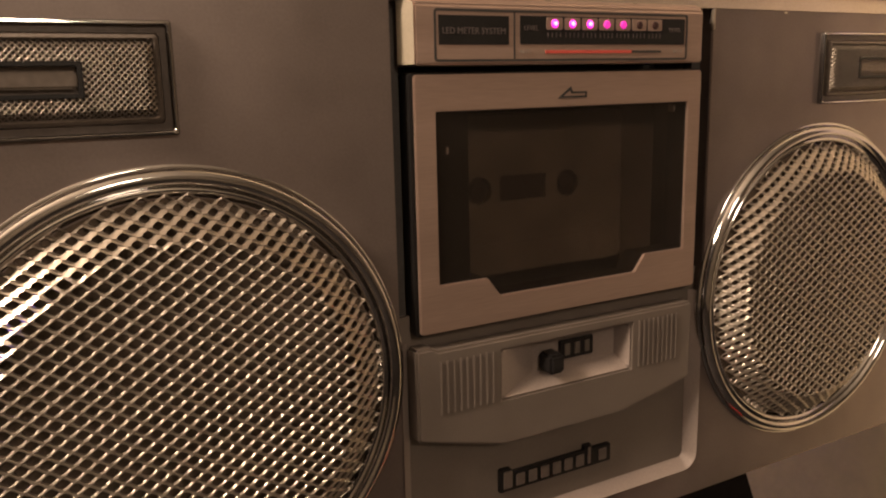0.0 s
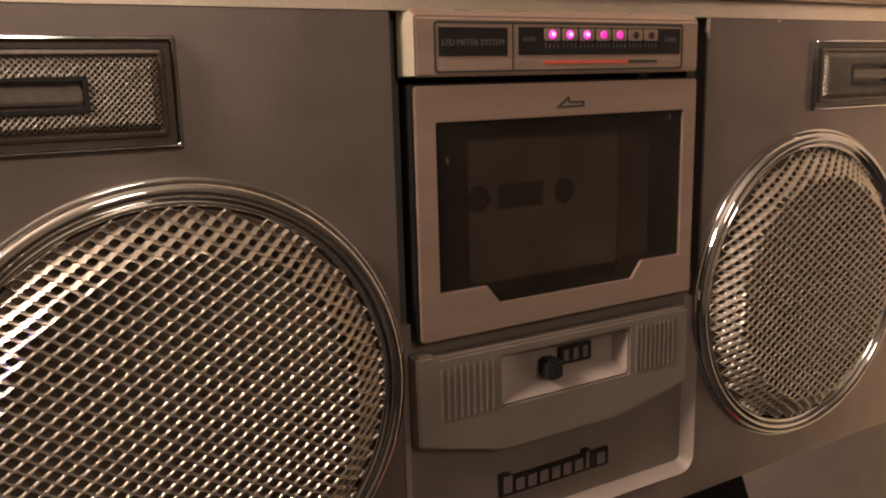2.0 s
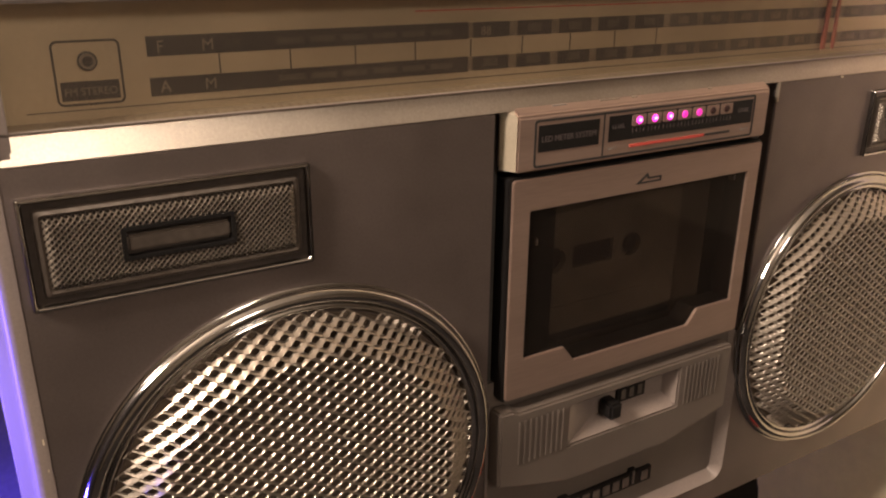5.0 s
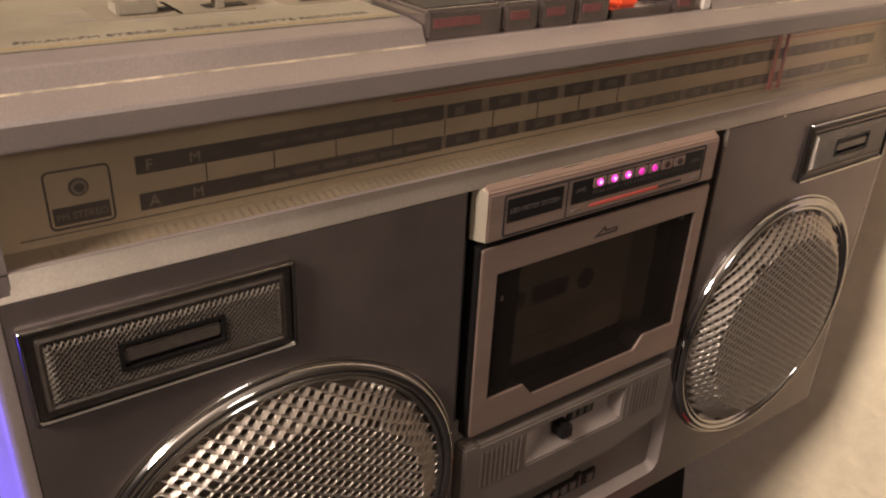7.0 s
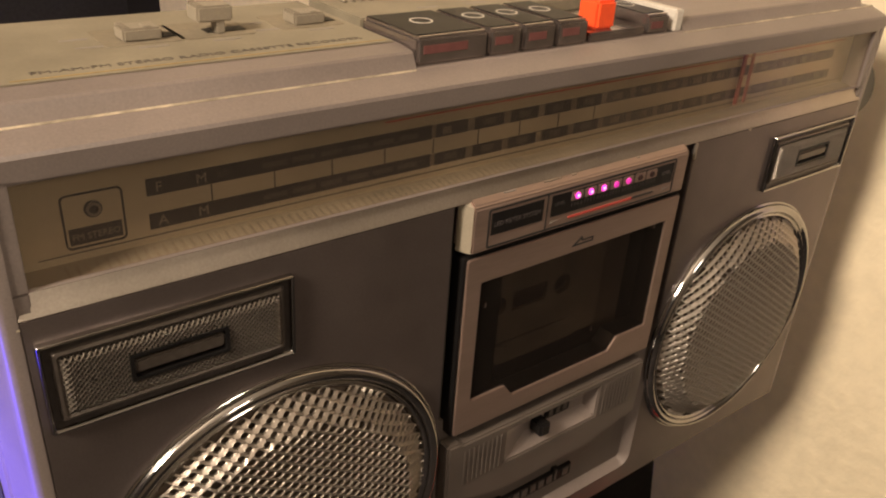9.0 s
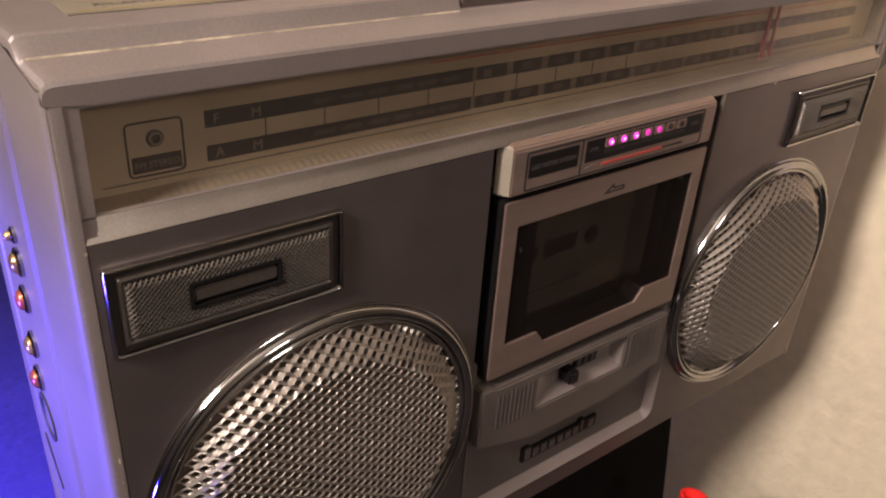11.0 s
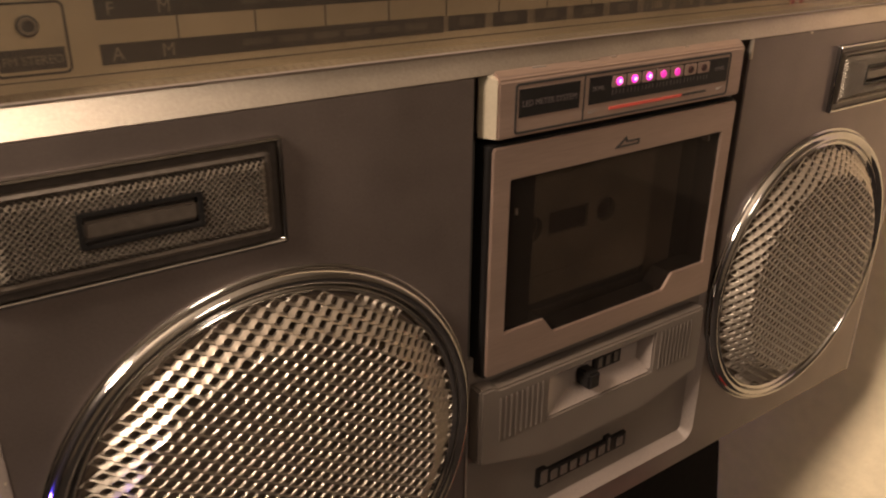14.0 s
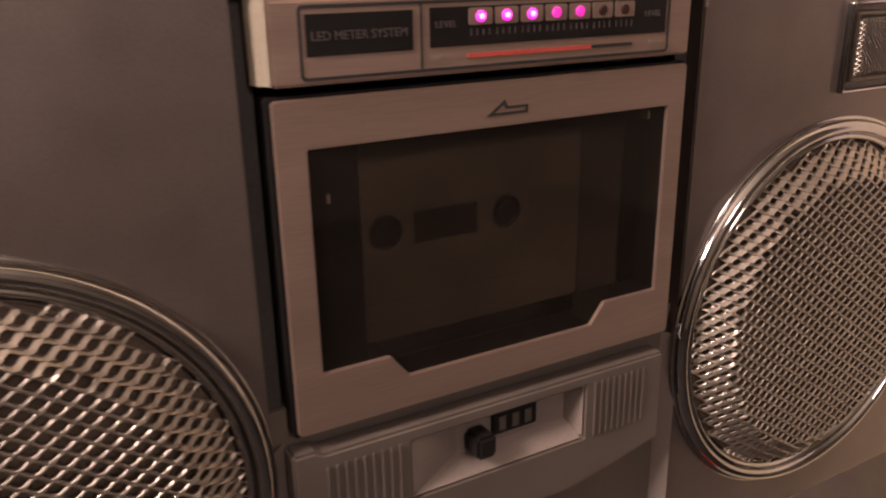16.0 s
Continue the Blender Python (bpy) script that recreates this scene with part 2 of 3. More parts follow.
def strip(path_a, path_b):
    bm = bmesh.new()
    a, b = [bm.verts.new(p) for p in path_a], [bm.verts.new(p) for p in path_b]
    for i in range(len(a) - 1):
        bm.faces.new((a[i], a[i + 1], b[i + 1], b[i]))
    return bm


def lettering(name, text, size, m, material, parent, width=None, label=""):
    cu = bpy.data.curves.new(name, "FONT")
    cu.body, cu.size, cu.extrude, cu.resolution_u = text, size, 0.00006, 3
    tmp = new(name, cu)
    bpy.context.view_layer.update()
    me = bpy.data.meshes.new_from_object(tmp.evaluated_get(bpy.context.evaluated_depsgraph_get()))
    bpy.data.objects.remove(tmp)
    if width:
        xs = [v.co.x for v in me.vertices]
        k = width / (max(xs) - min(xs))
        for v in me.vertices:
            v.co.x = (v.co.x - min(xs)) * k
    me.transform(m)
    me.materials.clear()
    me.materials.append(material)
    ob = new(name, me)
    ob.parent = parent
    return tagged(ob, label)


def pierced(cx, cz, inside, height, p, q, mids, ends, depth, tip, ridge=0.0):
    """Pierced, stretched sheet: a rhombic cell p wide and q high each way, its rounded hole sunk by depth, the rim of the hole tipped down to one side, the rising strands drawn up into ridges."""
    verts, faces = [], []
    around = ((p, 0), (p / 2, q / 2), (0, q), (-p / 2, q / 2), (-p, 0), (-p / 2, -q / 2), (0, -q), (p / 2, -q / 2))
    for i in range(-44, 45):
        for j in range(-44, 45):
            mx, mz = (i + j) * p, (i - j) * q
            if not inside(mx, mz):
                continue
            base = len(verts)
            sloping = abs(height(mx * 0.97, mz * 0.97) - height(mx, mz)) > 0.0004
            shrink, tilt = (0.84, -4.5 * tip) if sloping else (1.0, tip)
            for k, (dx, dz) in enumerate(around):
                up = (ridge * 0.62, 0.0, ridge * 0.62, ridge)[k % 4]
                near = height((mx + dx) * 0.97, (mz + dz) * 0.97) - height(mx + dx, mz + dz)
                lift = (0.0 if k in (3, 7) else 0.25 if k % 2 == 0 else -1.0) * ridge if abs(near) > 0.0004 else up
                verts.append((cx + mx + dx, height(mx + dx, mz + dz) - lift, cz + mz + dz))
            for grow, sunk in ((1.0, 0.0), (0.92, depth * 0.22), (0.90, depth)):
                for k, (dx, dz) in enumerate(around):
                    f = (mids if k % 2 else ends) * grow * shrink
                    x, z = mx + dx * f, mz + dz * f
                    if k in (1, 2, 3):
                        z += 0.06 * q
                    lean = tilt * (dx / p - dz / q)
                    verts.append((cx + x, height(x, z) - lean + sunk, cz + z))
            for r in (0, 8, 16):
                for k in range(8):
                    n = (k + 1) % 8
                    faces.append((base + r + k, base + r + n, base + r + 8 + n, base + r + 8 + k))
    me = bpy.data.meshes.new("sheet")
    me.from_pydata(verts, [], faces)
    bm = bmesh.new()
    bm.from_mesh(me)
    bpy.data.meshes.remove(me)
    bmesh.ops.remove_doubles(bm, verts=bm.verts, dist=0.00005)
    return bm


# ---- room ----
def structure(name, bm, material, label, category):
    return tagged(part(name, bm, material), label, category, kind="structure")


structure("wall_east", box(0.315, 0.42, -0.12, 1.45, -0.75, 1.75), WALL, "beige painted wall with orange-peel texture", "wall")
# Walls past the beige one carry the room's darkness in their colour.
structure("wall_alcove", box(0.60, 0.72, 1.45, 2.6, -0.75, 1.75), SHADEWALL, "set-back wall, near-black for the shade beyond the beige wall", "wall")
structure("wall_alcove_side", box(0.42, 0.60, 1.33, 1.45, -0.75, 1.75), SHADEWALL, "return wall, near-black for the same shade", "wall")
structure("wall_north", box(-2.6, 0.72, 2.6, 2.72, -0.75, 1.75), SHADEWALL, "far wall, its lack of light put into a near-black colour", "wall")
structure("wall_west", box(-2.72, -2.6, -2.8, 2.6, -0.75, 1.75), SHADEWALL, "side wall, near-black to stand for the unlit room", "wall")
# Added out of view to close the room and bounce a dim fill.
structure("wall_south", box(-2.6, 2.2, -2.92, -2.8, -0.75, 1.75), BOUNCEWALL, "unseen wall added behind the camera, toned for bounced light", "wall")
structure("wall_beyond", box(2.2, 2.32, -2.92, 0.10, -0.75, 1.75), BOUNCEWALL, "unseen wall added beyond the corner, toned for bounced light", "wall")
structure("wall_return", box(0.42, 2.2, -0.04, 0.10, -0.75, 1.75), BOUNCEWALL, "unseen return wall added beyond the corner, toned for bounced light", "wall")
structure("floor", box(-2.72, 2.32, -2.92, 2.72, -0.85, -0.75), SHADEWALL, "floor, near-black to stand for the dim room", "floor")
structure("ceiling", box(-2.72, 2.32, -2.92, 2.72, 1.75, 1.85), CEIL, "off-white painted ceiling", "ceiling")

# ---- table and black stand under the radio ----
table = tagged(new("side_table"), "orange-brown wooden side table under the radio", "table")
part("tabletop", box(-0.243, -0.012, 0.022, 0.135, -0.035, 0.0, 0.003), WOOD, table)
for lx, ly in ((-0.240, 0.025), (-0.06, 0.025), (-0.240, 0.095), (-0.06, 0.095)):
    part("leg", box(lx, lx + 0.04, ly, ly + 0.035, -0.75, -0.035, 0.003), WOOD, table)
stand = tagged(new("black_stand"), "black rounded stand under the middle of the radio", "stand")
part("body", soften(plate([(-0.008, -0.75), (0.228, -0.75), (0.225, -0.30), (0.180, -0.06), (0.163, -0.02), (0.132, 0.0), (-0.008, 0.0)],
     (), 0.045, 0.20), 0.004, 3), STANDBLACK, stand)

# ---- red tube ----
tube = tagged(new("red_tube"), "bright red ribbed plastic tube standing open end up", "tube")
TUBE = (0.118, -0.020, -0.062)
bm = turned([(0.0085, -0.10), (0.0088, -0.012), (0.0092, -0.002), (0.0092, 0.0), (0.0074, 0.0), (0.0070, -0.004), (0.0066, -0.035)], 0, 0, 40, "z")
tb = part("body", bm, REDCAP, tube, smooth=True)
for k in range(8):
    a = 2 * math.pi * k / 8
    g = box(-0.0008, 0.0008, 0.0080, 0.0096, -0.095, -0.012, 0.0004)
    bmesh.ops.rotate(g, cent=(0, 0, 0), matrix=Matrix.Rotation(a, 3, "Z"), verts=g.verts)
    part("rib", g, REDCAP, tube)
for k in range(4):
    g = box(-0.0007, 0.0007, 0.0082, 0.0091, -0.070, -0.009, 0.0002)
    bmesh.ops.rotate(g, cent=(0, 0, 0), matrix=Matrix.Rotation(math.pi / 8 + math.pi / 2 * k, 3, "Z"), verts=g.verts)
    part("slot", g, TUBESLOT, tube, "dark slot in the tube wall")
tube.matrix_world = pose(*TUBE, -6, 9, 0)

# ---- radio cassette player ----
R = tagged(new("radio_cassette_player"), "silver portable stereo radio cassette player, worn and lit up", "boombox")

# front panel with the column for the deck cut out
X0, X1 = -0.0745, 0.0742
bend = [(X1 - 0.007 + 0.007 * math.cos(radians(-a)), 0.021 + 0.007 * math.sin(radians(-a))) for a in range(0, 91, 15)]
bend2 = [(X0 + 0.007 - 0.007 * math.cos(radians(90 - a)), 0.021 - 0.007 * math.sin(radians(90 - a))) for a in range(0, 91, 15)]
outline = [(-0.2290, 0.0), (0.2290, 0.0), (0.2290, 0.218), (X1, 0.218), *bend, *bend2, (X0, 0.218), (-0.2290, 0.218)]
part("front_panel", plate(outline, (), 0.0, 0.034, 0.0005), SILVER, R)


def side_profile(s):
    pts = [(0.2290, 0.0), (0.2318, 0.0001), (0.2332, 0.0006), (0.2342, 0.0020), (0.2350, 0.007), (0.2378, 0.022), (0.2382, 0.027), (0.2366, 0.0285), (0.2366, 0.031),
           (0.2388, 0.033), (0.2390, 0.060), (0.2388, 0.086), (0.2366, 0.088), (0.2366, 0.093), (0.2386, 0.095), (0.2380, 0.112), (0.2350, 0.130), (0.229, 0.138)]
    return [(s * x, y) for x, y in pts]


for s in (-1, 1):
    prof = side_profile(s) + [(s * 0.2290, 0.034)]
    lo, hi = [(x, y, 0.0) for x, y in prof], [(x, y, 0.2640 if y < 0.005 else 0.2662 if y < 0.012 else 0.2540 if y > 0.12 else 0.2690 if y > 0.1 else 0.2742 if s < 0 else 0.2658) for x, y in prof]
    part("side_panel", loft([lo, [(x, y, 0.004) for x, y in prof], hi]), SIDE, R, smooth=True)
part("back_shell", box(-0.2289, 0.2289, 0.0345, 0.138, 0.0, 0.258), SIDE, R)

# deck column floor and its sloping lip
part("column_floor", box(X0, X1, 0.0042, 0.010, 0.010, 0.108), GREY, R)
path = [(X1, 0.098), (X1, 0.06), *bend, *bend2, (X0, 0.06), (X0, 0.098)]


def lip(q, d):
    cx = max(min(q[0], X1 - 0.007), X0 + 0.007)
    cz = max(q[1], 0.021)
    v = Vector((q[0] - cx, q[1] - cz))
    v.normalize()
    return (q[0] - v.x * d, q[1] - v.y * d)


part("column_lip", strip([(x, -0.0006, z) for x, z in (lip(q, -0.0005) for q in path)], [(x, 0.0040, z) for x, z in (lip(q, 0.0042) for q in path)]),
     SIDE, R, "pale bevelled lip", smooth=True)
# Column sides and back are coloured dark to hold the recess shade.
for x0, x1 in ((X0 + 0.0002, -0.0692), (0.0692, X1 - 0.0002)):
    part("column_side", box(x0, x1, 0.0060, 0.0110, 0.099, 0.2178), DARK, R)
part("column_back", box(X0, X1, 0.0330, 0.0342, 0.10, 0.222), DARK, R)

# ---- cassette door ----
DOORHOLE = [(-0.0594, 0.1195), (-0.0392, 0.1195), (-0.0334, 0.1122), (0.0320, 0.1122), (0.0374, 0.1192), (0.0589, 0.1192), (0.0589, 0.1806), (-0.0594, 0.1806)]
door = part("cassette_door", plate(rounded(-0.0676, 0.0662, 0.1020, 0.1932, 0.0012, 2),
            [DOORHOLE],
            -0.0026, -0.0012, 0.0004), ALU, R, "champagne aluminium door frame")
part("door_edge", plate(rounded(-0.0686, 0.0672, 0.1012, 0.1938, 0.001, 2),
     [DOORHOLE],
     -0.0010, 0.0090, 0.0004), BLACK, door)
g = part("smoked_window", plate([(x * 0.9985, 0.15 + (z - 0.15) * 0.998) for x, z in DOORHOLE],
         (), -0.0018, -0.0004, 0.0003), SMOKE, door, "smoked clear plastic window")
g.visible_shadow = False
part("door_arrow", plate([(-0.0077, 0.1838), (-0.0017, 0.1880), (-0.0007, 0.1861), (0.0060, 0.1861), (0.0060, 0.1838)],
     [[(-0.0052, 0.1845), (0.0052, 0.1845), (0.0052, 0.1854), (-0.0013, 0.1854), (-0.0021, 0.1866)]], -0.00280, -0.00258), INK, door)
for x in (-0.0545, 0.0530):
    part("window_clip", box(x, x + 0.0012, -0.0004, 0.003, 0.1655 if x < 0 else 0.1765, 0.1685 if x < 0 else 0.1795, 0.0003), WHITEINK, door)

part("holder_plate", box(0.0415, 0.0590, 0.0170, 0.0190, 0.1100, 0.1830), TAPEMID, R)
part("holder_margin", box(-0.0588, -0.0450, 0.0004, 0.0014, 0.1193, 0.1805), BLACK, door)

# cassette behind the window
tape = part("cassette", plate(rounded(-0.0505, 0.0495, 0.1135, 0.1765, 0.002, 3),
            [[(-0.0220 + 0.0055 * math.cos(t * 0.524), 0.1475 + 0.0055 * math.sin(t * 0.524)) for t in range(12)],
             [(0.0205 + 0.0055 * math.cos(t * 0.524), 0.1475 + 0.0055 * math.sin(t * 0.524)) for t in range(12)],
             rect(-0.0125, 0.0095, 0.1425, 0.1525)], 0.0120, 0.0220, 0.0004), TAPE, R, "tan cassette tape")
part("tape_window", box(-0.0124, 0.0094, 0.0135, 0.0145, 0.1426, 0.1524), TAPEDARK, tape)
for x in (-0.0220, 0.0205):
    hub = part("hub", turned([(0.0054, 0.0150), (0.0030, 0.0148), (0.0030, 0.0130), (0.0008, 0.0125)], x, 0.1475, 24), TAPEDARK, tape)
part("tape_foot", plate([(-0.034, 0.1140), (0.033, 0.1140), (0.030, 0.1265), (-0.031, 0.1265)], (), 0.0108, 0.0119, 0.0003), TAPE, tape)
for ob in (tape, *tape.children):
    for v in ob.data.vertices:
        v.co += Vector((-0.0085, 0.0045, 0.0015))

# ---- level meter block above the door ----
meter = part("meter_block", loft([[(x, y, z) for y, z in ((-0.0035, 0.1962), (-0.0035, 0.2160), (-0.0028, 0.2172), (0.0035, 0.2208), (0.02, 0.2208), (0.02, 0.1962))]
             for x in (-0.0672, 0.0652)]), ALU, R, "champagne aluminium block with chipped top edge")
bm = bmesh.new()
bm.from_mesh(meter.data)
soften(bm, 0.0008)
bm.to_mesh(meter.data)
bm.free()
M = -0.0035
# Cream colour paints the lit left end of the aluminium block.
part("bevel", strip([(-0.0674, -0.0031, 0.1966), (-0.0674, -0.0031, 0.2165), (-0.0674, 0.0038, 0.2204)], [(-0.0706, 0.0030, 0.1966), (-0.0706, 0.0030, 0.2185), (-0.0702, 0.0080, 0.2206)]), CREAM, meter, "bevelled end, cream for the light on its left side")
part("meter_outline", plate(rounded(-0.0600, 0.0562, 0.1973, 0.2148, 0.0014), [rounded(-0.0592, 0.0554, 0.1981, 0.2140, 0.0008)], M - 0.0002, M + 0.0001), INK, meter)
part("name_plate", plate(rect(-0.0582, -0.0300, 0.2030, 0.2127), (), M - 0.0003, M + 0.0001), BLACK, meter)
part("scale_plate", plate(rect(-0.0252, 0.0545, 0.2032, 0.2130), (), M - 0.0003, M + 0.0001), BLACK, meter)
part("divider", plate(rect(-0.0279, -0.0273, 0.1982, 0.2140), (), M - 0.0002, M + 0.0001), INK, meter)
up = lambda x, z, y: pose(x, y, z, 90, 0, 0)
lettering("plate_text", "LED METER SYSTEM", 0.0030, up(-0.0568, 0.2066, M - 0.0004), PLATETEXT, meter, 0.0252)
lettering("level_text", "LEVEL", 0.0024, up(-0.0235, 0.2080, M - 0.0004), PLATETEXT, meter, 0.0062)
lettering("level_text", "LEVEL", 0.0024, up(0.0462, 0.2080, M - 0.0004), PLATETEXT, meter, 0.0062)
lettering("battery_text", "BATT", 0.0018, up(-0.0252, 0.2000, M - 0.0004), GREYINK, meter, 0.0046)
lettering("battery_text", "BATT", 0.0018, up(0.0485, 0.2000, M - 0.0004), GREYINK, meter, 0.0046)
part("red_bar", plate(rect(-0.0140, 0.0268, 0.2000, 0.2011), (), M - 0.0003, M + 0.0001), RED, meter)
part("black_bar", plate(rect(0.0268, 0.0420, 0.2001, 0.2010), (), M - 0.0003, M + 0.0001), INK, meter)
for k in range(7):
    x = -0.0103 + 0.0081 * k
    cell = part("led_window", plate(rounded(x - 0.0036, x + 0.0036, 0.2083, 0.2126, 0.0006, 2), (), M - 0.0006, M - 0.0002), ALU, meter)
    lit = LEDON if k < 3 else LEDDIM if k < 5 else LEDOFF
    part("led", turned([(0.0015, M - 0.0005), (0.0015, M - 0.0009), (0.0012, M - 0.0012)], x, 0.2104, 20), lit, cell)
    if k < 3:
        part("led_core", turned([(0.0008, M - 0.0011), (0.0008, M - 0.0014), (0.0004, M - 0.0015)], x, 0.2104, 14), LEDCORE, cell)
    for q in range(4):
        part("scale_tick", plate(rect(x - 0.003 + 0.0019 * q, x - 0.0027 + 0.0019 * q, 0.2056, 0.2074), (), M - 0.0004, M - 0.0002), PLATETEXT, meter)
for x, w, m in ((-0.0500, 0.0060, GREYINK), (-0.0280, 0.0100, SILL), (-0.0120, 0.0030, SILL), (0.0300, 0.0020, SILL)):
    part("chip", box(x, x + w, -0.0006, 0.0006, 0.2183, 0.2189), m, meter)

# ---- counter panel ----
W = -0.0040
cpanel = part("counter_panel", plate([(-0.0704, 0.0622), (-0.0335, 0.0525), (0.0260, 0.0525), (0.0645, 0.0607), (0.0645, 0.0950), (-0.0610, 0.0957), (-0.0640, 0.0972), (-0.0704, 0.0972)],
              [rect(-0.0340, 0.0300, 0.0715, 0.0908)], W, 0.0040, 0.0011), GREY, R, "pale grey plastic counter panel")
fr, bk = [(-0.0340, 0.0715), (0.0300, 0.0715), (0.0300, 0.0908), (-0.0340, 0.0908)], [(-0.0150, 0.0765), (0.0272, 0.0765), (0.0272, 0.0898), (-0.0150, 0.0898)]
bm = bmesh.new()
a, b = [bm.verts.new((x, W + 0.0008, z)) for x, z in fr], [bm.verts.new((x, 0.0036, z)) for x, z in bk]
for i in range(4):
    bm.faces.new((a[i], a[(i + 1) % 4], b[(i + 1) % 4], b[i]))
bm.faces.new(b)
# Lighter plastic than the panel puts the lit slope into the colour.
part("counter_recess", bm, SIDE, cpanel)
part("reset_button", box(-0.0122, -0.0052, -0.0055, 0.0036, 0.0768, 0.0848, 0.0012), BLACK, cpanel, "black reset button")
part("counter_window", box(-0.0022, 0.0150, 0.0020, 0.0036, 0.0792, 0.0872, 0.0004), BLACK, cpanel)
for k in range(3):
    part("digit_bar", box(0.0000 + 0.0050 * k, 0.0026 + 0.0050 * k, 0.0016, 0.0020, 0.0808, 0.0856), DIALWORD, cpanel)
for k in range(9):
    for x in (-0.0612 + 0.0028 * k, 0.0338 + 0.0026 * k):
        part("rib", box(x, x + 0.0011, W - 0.0006, W + 0.0002, 0.0710, 0.0916, 0.0003), GREY, cpanel)

# ---- maker's badge, as plain bars ----
BADGEGREY = mat("badge_grey", (0.11, 0.09, 0.08), 0.4, 0.4)
badge = part("badge", plate([(-0.0315, 0.0285), (0.0255, 0.0285), (0.0255, 0.0365), (0.0150, 0.0365), (0.0150, 0.0385), (0.0110, 0.0385), (0.0110, 0.0365), (-0.0250, 0.0365), (-0.0265, 0.0385), (-0.0315, 0.0385)],
             (), 0.0022, 0.0044, 0.0003), BLACK, R, "raised black badge")
for k in range(9):
    x = -0.0300 + 0.0061 * k
    tall = 0.0375 if k in (0, 7) else 0.0352
    part("bar", box(x, x + (0.0042 if k != 7 else 0.0016), 0.0016, 0.0024, 0.0300, tall, 0.0003), BADGEGREY, badge)


# ---- loudspeakers ----
def speaker(cx, cz):
    sp = part("loudspeaker", turned([(0.0766, 0.0004), (0.0766, -0.0006), (0.0760, -0.0011), (0.0756, -0.0011), (0.0754, -0.0020), (0.0749, -0.0029), (0.0741, -0.0036), (0.0731, -0.0040), (0.0721, -0.0039), (0.0712, -0.0034),
              (0.0706, -0.0026), (0.0703, -0.0021), (0.0699, -0.0025), (0.0693, -0.0028), (0.0686, -0.0026), (0.0676, -0.0012), (0.0668, 0.0002), (0.0664, 0.0006)], cx, cz, 128, closed=True), CHROME, R, "polished chrome speaker rim", smooth=True)
    part("backing", turned([(0.0664, 0.0002), (0.0664, -0.0004)], cx, cz, 96), CLOTH, sp, "dark brown cloth behind the grille")

    def height(x, z):
        r = math.hypot(x, z)
        return -0.0098 + 0.0082 * min(max((r - 0.0545) / 0.0118, 0), 1)

    grille = part("grille", pierced(cx, cz, lambda x, z: math.hypot(x, z) < 0.0668, height, 0.0033, 0.0022, 0.83, 0.72, 0.0009, 0.00008, 0.00030), MESH, sp, "plated pierced-steel grille")
    tagged(grille, kind="stuff")


speaker(-0.1506, 0.0921)
speaker(0.1484, 0.0914)


GLOSSBLACK = mat("dark_chrome", (0.075, 0.063, 0.057), 0.36, 0.7)
BARGREY = mat("bar_grey", (0.105, 0.086, 0.073), 0.4, 0.6)


def tweeter(x0, x1, z0, z1):
    levels = ((0.0, 0.0004), (0.0, -0.0016), (0.0003, -0.0021), (0.0009, -0.0022), (0.0013, -0.0018), (0.0016, -0.0002))
    secs = []
    for d, y in levels:
        secs.append([(x, y - 0.0001, z) for x, z in rounded(x0 + d, x1 - d, z0 + d, z1 - d, 0.0008, 3)])
    tw = part("tweeter", loft(secs, False), CHROME, R, "chrome tweeter frame", smooth=True)
    part("backing", box(x0 + 0.0008, x1 - 0.0008, -0.0004, 0.0004, z0 + 0.0008, z1 - 0.0008), GLOSSBLACK, tw, "dark chrome surround")
    secs = [[(x, y, z) for x, z in rounded(x0 + d, x1 - d, z0 + d, z1 - d, 0.0012, 3)] for d, y in ((0.0034, -0.0003), (0.0040, -0.0016), (0.0049, -0.0019), (0.0057, -0.0012))]
    part("inner_frame", loft(secs, False), BARGREY, tw, smooth=True)
    cx, cz = (x0 + x1) / 2, (z0 + z1) / 2
    hx, hz = (x1 - x0) / 2 - 0.0056, (z1 - z0) / 2 - 0.0056

    def inside(x, z):
        return abs(x) < hx and abs(z) < hz and not (abs(x) < 0.0158 and abs(z) < 0.0046)

    def height(x, z):
        e = min(hx - abs(x), hz - abs(z))
        return -0.0030 + 0.0016 * (1 - min(e / 0.002, 1))

    tagged(part("tweeter_mesh", pierced(cx, cz, inside, height, 0.00088, 0.00090, 0.85, 0.74, 0.0007, 0.00005, 0.00012), FINE, tw, "fine plated mesh"), kind="stuff")
    bar = part("bar_frame", plate(rounded(cx - 0.0162, cx + 0.0162, cz - 0.0050, cz + 0.0050, 0.0006, 2), [rounded(cx - 0.0148, cx + 0.0148, cz - 0.0037, cz + 0.0037, 0.0005, 2)], -0.0034, -0.0008, 0.0003), BLACK, tw)
    part("bar", box(cx - 0.0147, cx + 0.0147, -0.0030, -0.0010, cz - 0.0024, cz + 0.0024, 0.0007), BARGREY, tw, "dull grey bar")


tweeter(-0.2265, -0.1446, 0.1772, 0.2096)
tweeter(0.1442, 0.2262, 0.1768, 0.2092)

# ---- tuning dial ----
dial = part("dial_frame", plate(rect(-0.2332, 0.2332, 0.2262, 0.2600), [rect(-0.2246, 0.2246, 0.2264, 0.2582)], 0.0004, 0.0028, 0.0005), SIDE, R, "silver frame round the tuning scale")
